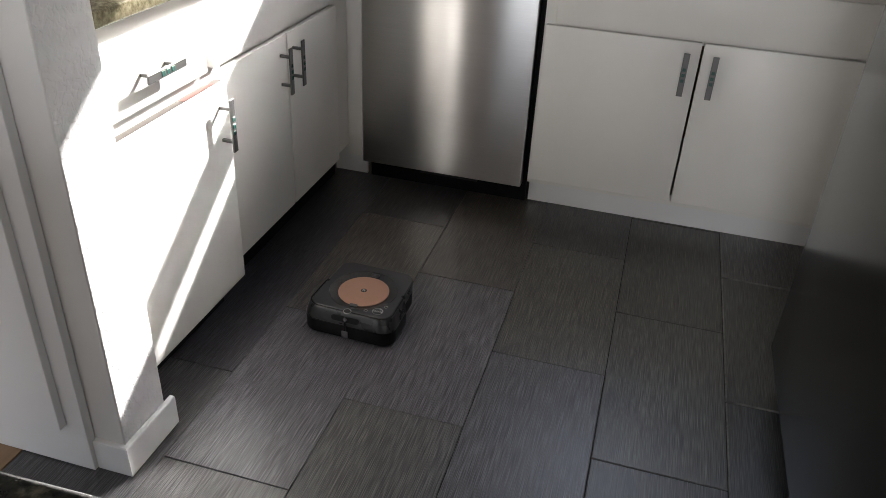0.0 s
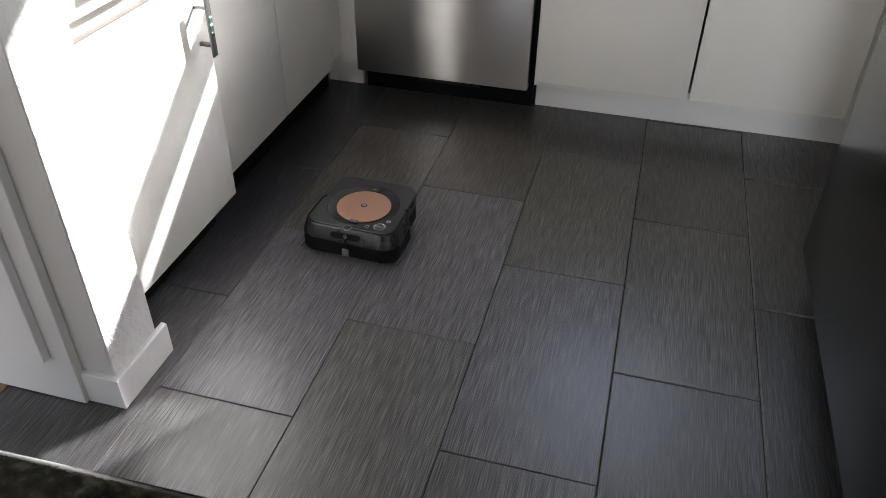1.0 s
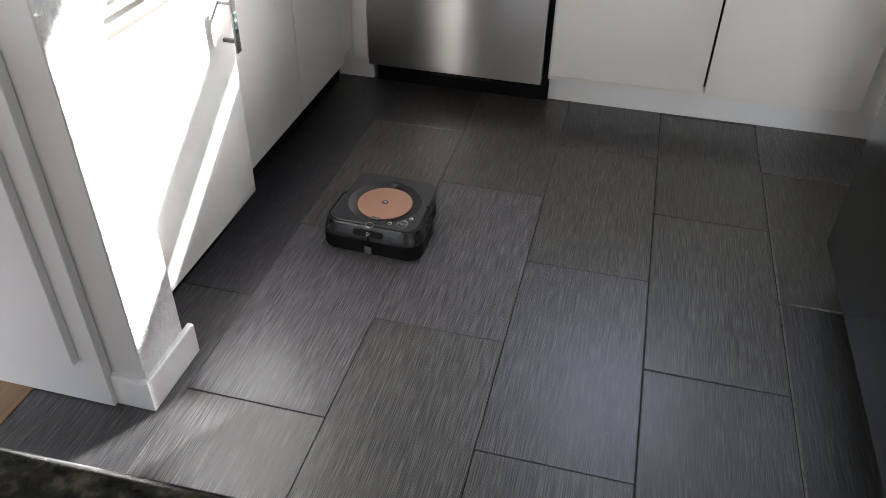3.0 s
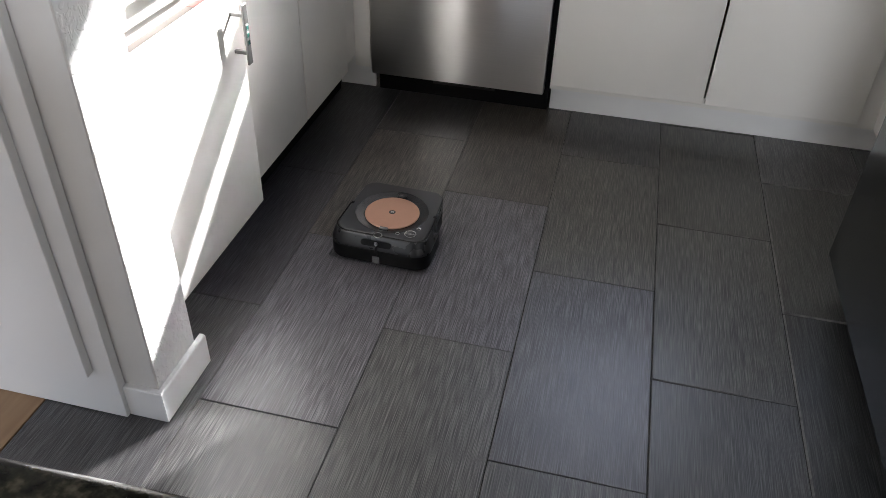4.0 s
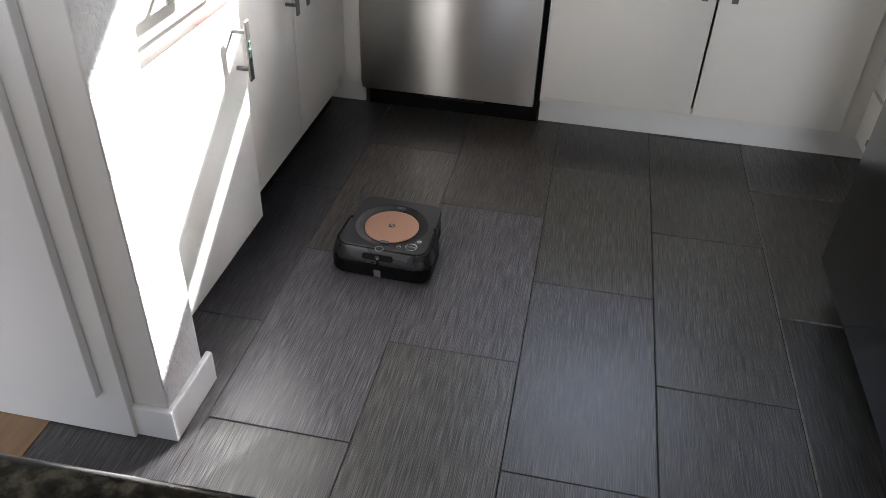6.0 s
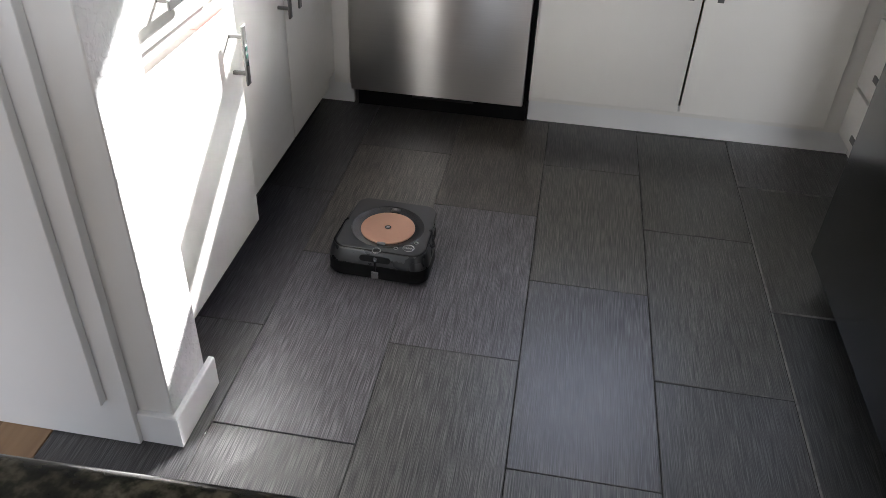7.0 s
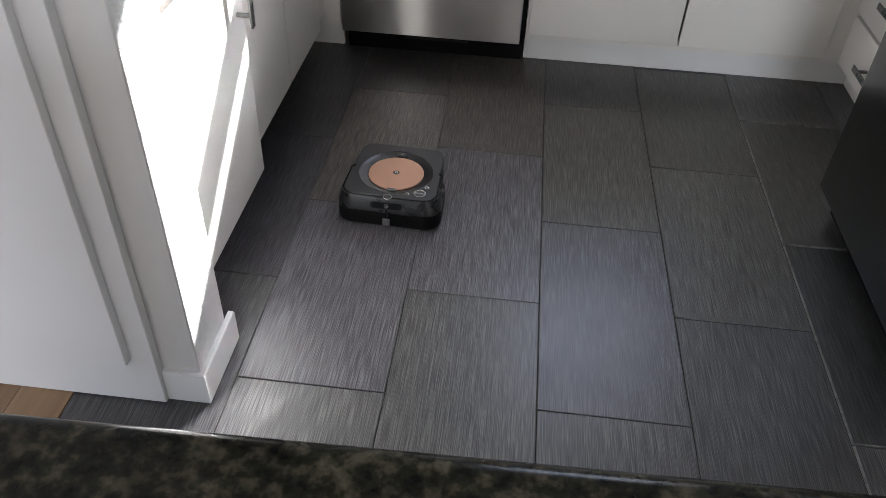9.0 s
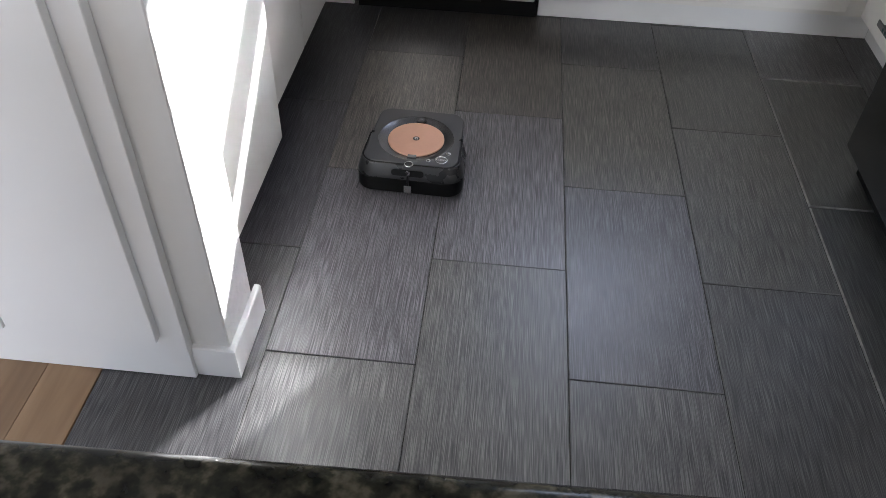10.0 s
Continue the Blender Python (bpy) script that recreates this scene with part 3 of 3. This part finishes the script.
part("top_camera", box(-0.011, 0.013, LY + 0.074, LY + 0.090, 0.082, 0.0888, bevel=0.004, segments=3), ROBOT_BAND, robot, "small upward camera housing")
part("camera_lens", add_disc(bmesh.new(), 0.0, LY + 0.081, 0.0889, 0.0900, 0.0048, n=24), CHROME, robot)
button = turned([(0.0112, 0.0850), (0.0112, 0.0874), (0.0104, 0.0881), (0.0095, 0.0882), (0.0090, 0.0878)], 40)
add_disc(button, 0, 0, 0.0850, 0.0880, 0.0090, n=40, index=1)
button = part("release_button", button, [PALE_METAL, ROBOT_DISH], robot, "round chrome-rimmed release button")
button.location.x, button.location.y = -0.001, -0.1140


def recessed_button(name, x, y, r, face):
    bm = turned([(r, 0.0873), (r, 0.0883), (r - 0.0014, 0.0886), (r - 0.0026, 0.0876)], 32)
    add_disc(bm, 0, 0, 0.0872, 0.0878, r - 0.0023, n=32, index=1)
    ob = part(name, bm, [PALE_METAL, face], robot, "round button with a pale rim")
    ob.location.x, ob.location.y = x, y
    return ob


clean = recessed_button("clean_button", 0.0750, -0.0860, 0.0152, BUTTON_FACE)
recessed_button("small_button", 0.0440, -0.0940, 0.0058, ROBOT_DISH)
recessed_button("small_button", 0.0890, -0.0590, 0.0058, ROBOT_DISH)
words = bpy.data.curves.new("clean_lettering", "FONT")
words.body, words.size, words.align_x, words.align_y, words.extrude = "CLEAN", 0.0078, "CENTER", "CENTER", 0.0002
words.materials.append(PALE)
lettering = new("clean_lettering", words)
lettering.parent = clean
lettering.matrix_local = pose(0, 0, 0.0882)

# front eye, tag, latch line, notches and pad
tilt = 74
eye = part("sensor_window", loft([(0.040, 0.0080, 0.0076, 0.0, 0), (0.040, 0.0080, 0.0076, 0.0020, 0)]), BLACK, robot, "dark pill-shaped front sensor window")
eye.matrix_local = pose(-0.002, -0.1268, 0.0690, tilt - 2, 0, 0)
cap = part("front_lens", turned([(0.0062, 0.0), (0.0062, 0.0034), (0.0052, 0.0040), (0.0046, 0.0032), (0.0004, 0.0030)], 28), ROBOT_DISH, robot, "round dark front lens")
cap.matrix_local = pose(-0.001, -0.1275, 0.0690, tilt - 2, 0, 0)
part("front_groove", box(-0.0035, 0.0015, -0.1340, -0.1282, 0.0345, 0.062, bevel=0.0006), BLACK, robot)
part("pad_tag", box(-0.010, 0.008, -0.1362, -0.1325, 0.013, 0.034, bevel=0.001), PAD, robot, "small square grey pad tag")
for side in (-1, 1):
    part("side_notch", box(side * 0.1125 - 0.004, side * 0.1125 + 0.004, 0.001, 0.011, 0.078, 0.0880, bevel=0.001), BLACK, robot)
part("mop_pad", loft([(0.112, 0.056, 0.02, 0.0004, -0.062), (0.117, 0.060, 0.022, 0.0026, -0.062), (0.114, 0.058, 0.022, 0.0042, -0.062)]), PAD, robot, "grey cloth mop pad")
for side in (-1, 1):
    part("pad_clip", box(side * 0.1310 - 0.0010, side * 0.1310 + 0.0010, -0.125, -0.045, 0.004, 0.009, bevel=0.0006), CHROME, robot)


# ---- pieces of the floors ----
floor_ob = bpy.data.objects["floor"]
wood_ob = bpy.data.objects["wood_floor"]
TILE_MESHES = {}


# tiles by fridge and cabinets darkened for shade, mid-left ones lightened for light
TONES_AND_SHADE = {(1, 0): (1.02, 1.02, 1.13), (1, 2): (0.90, 0.88, 0.76), (2, 1): (0.86, 0.87, 0.79), (0, 1): (1.24, 1.21, 1.33), (0, -1): (1.10, 1.10, 1.05),
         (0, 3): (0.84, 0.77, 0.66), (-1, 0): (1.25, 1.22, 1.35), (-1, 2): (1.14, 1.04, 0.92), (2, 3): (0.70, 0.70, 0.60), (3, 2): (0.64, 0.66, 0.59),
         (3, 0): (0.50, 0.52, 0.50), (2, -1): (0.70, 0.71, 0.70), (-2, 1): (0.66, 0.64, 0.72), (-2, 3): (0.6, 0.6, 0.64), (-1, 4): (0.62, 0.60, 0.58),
         (1, 4): (0.66, 0.65, 0.62), (-1, -2): (1.15, 1.15, 1.13), (-2, -1): (0.86, 0.86, 0.88)}      # batch tones: purple, olive and blue greys, with floor shade and light painted in


def tile_piece(x0, x1, y0, y1, lift, tone, e):
    key = (round(x1 - x0, 4), round(y1 - y0, 4), e)
    if key not in TILE_MESHES:
        w, d, e = key
        bm = bmesh.new()
        z = 0.0
        lo = [bm.verts.new((sx * w / 2, sy * d / 2, -0.008)) for sx, sy in ((-1, -1), (1, -1), (1, 1), (-1, 1))]
        mid = [bm.verts.new((sx * w / 2, sy * d / 2, z - e)) for sx, sy in ((-1, -1), (1, -1), (1, 1), (-1, 1))]
        top = [bm.verts.new((sx * (w / 2 - e), sy * (d / 2 - e), z)) for sx, sy in ((-1, -1), (1, -1), (1, 1), (-1, 1))]
        for a, b in ((lo, mid), (mid, top)):
            for k in range(4):
                bm.faces.new((a[k], a[(k + 1) % 4], b[(k + 1) % 4], b[k])).material_index = 1 if a is mid else 0
        bm.faces.new(top)
        me = bpy.data.meshes.new("tile")
        bm.to_mesh(me)
        bm.free()
        me.materials.append(TILE)
        me.materials.append(TILE_EDGE)
        TILE_MESHES[key] = me
    ob = new("tile", TILE_MESHES[key])
    ob.parent = floor_ob
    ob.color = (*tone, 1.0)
    ob.matrix_local = pose((x0 + x1) / 2, (y0 + y1) / 2, lift, random.uniform(-0.08, 0.08), random.uniform(-0.12, 0.12), 0)


random.seed(7)
for col in range(-2, 6):
    JOINT, ARRIS = {1: (0.0018, 0.0014), 2: (0.0028, 0.0016), 3: (0.0020, 0.0034)}.get(col, (0.0015, 0.0010))      # tight joints on one side, wider ones by the fridge
    STEP = {2: -0.0006, 3: 0.0010}.get(col, 0.0)
    x0, x1 = max(col * G, FLOOR_LEFT), min((col + 1) * G, RIGHT_WALL)
    y = (0.0 if col % 2 else G) - 6 * G
    while y < KICK_Y + 0.10:
        y0, y1 = max(y, -1.50), min(y + 2 * G, 2.0)
        if y1 - y0 > 0.05 and x1 - x0 > 0.02:
            tile_piece(x0 + JOINT / 2, x1 - JOINT / 2, y0 + JOINT / 2, y1 - JOINT / 2, -0.0008 + STEP + random.uniform(-0.0005, 0.0005), TONES_AND_SHADE.get((col, round(y / G)), (1.0, 1.0, 0.98)), ARRIS)
        y += 2 * G

PLANK = {}


def lay_plank_row(x1, far, near, offset):
    """One row of boards along y, with its top flush with the tiles, from far to near."""
    ys, y = [far], far - offset
    while y > near:
        if ys[-1] - y > 0.12 and y - near > 0.12:
            ys.append(y)
        y -= 1.1
    for a, b in zip(ys, ys[1:] + [near]):
        key = round(a - b, 4)
        if key not in PLANK:
            bm = box(-0.0535, 0.0535, -key / 2 + 0.0005, key / 2 - 0.0005, -0.011, 0.0, bevel=0.0008, segments=1)
            me = bpy.data.meshes.new("plank")
            bm.to_mesh(me)
            bm.free()
            me.materials.append(OAK)
            PLANK[key] = me
        ob = new("plank", PLANK[key])
        ob.parent = wood_ob
        ob.matrix_local = pose(x1 - 0.054, (a + b) / 2, 0.0)


for row in range(28):
    lay_plank_row(FLOOR_LEFT - 0.0008 - row * 0.108, -0.055, -4.69, (row * 0.37) % 1.1)
for row in range(23):
    lay_plank_row(FLOOR_LEFT - 0.0008 + (row + 1) * 0.108, -1.523, -4.69, (row * 0.43) % 1.1)
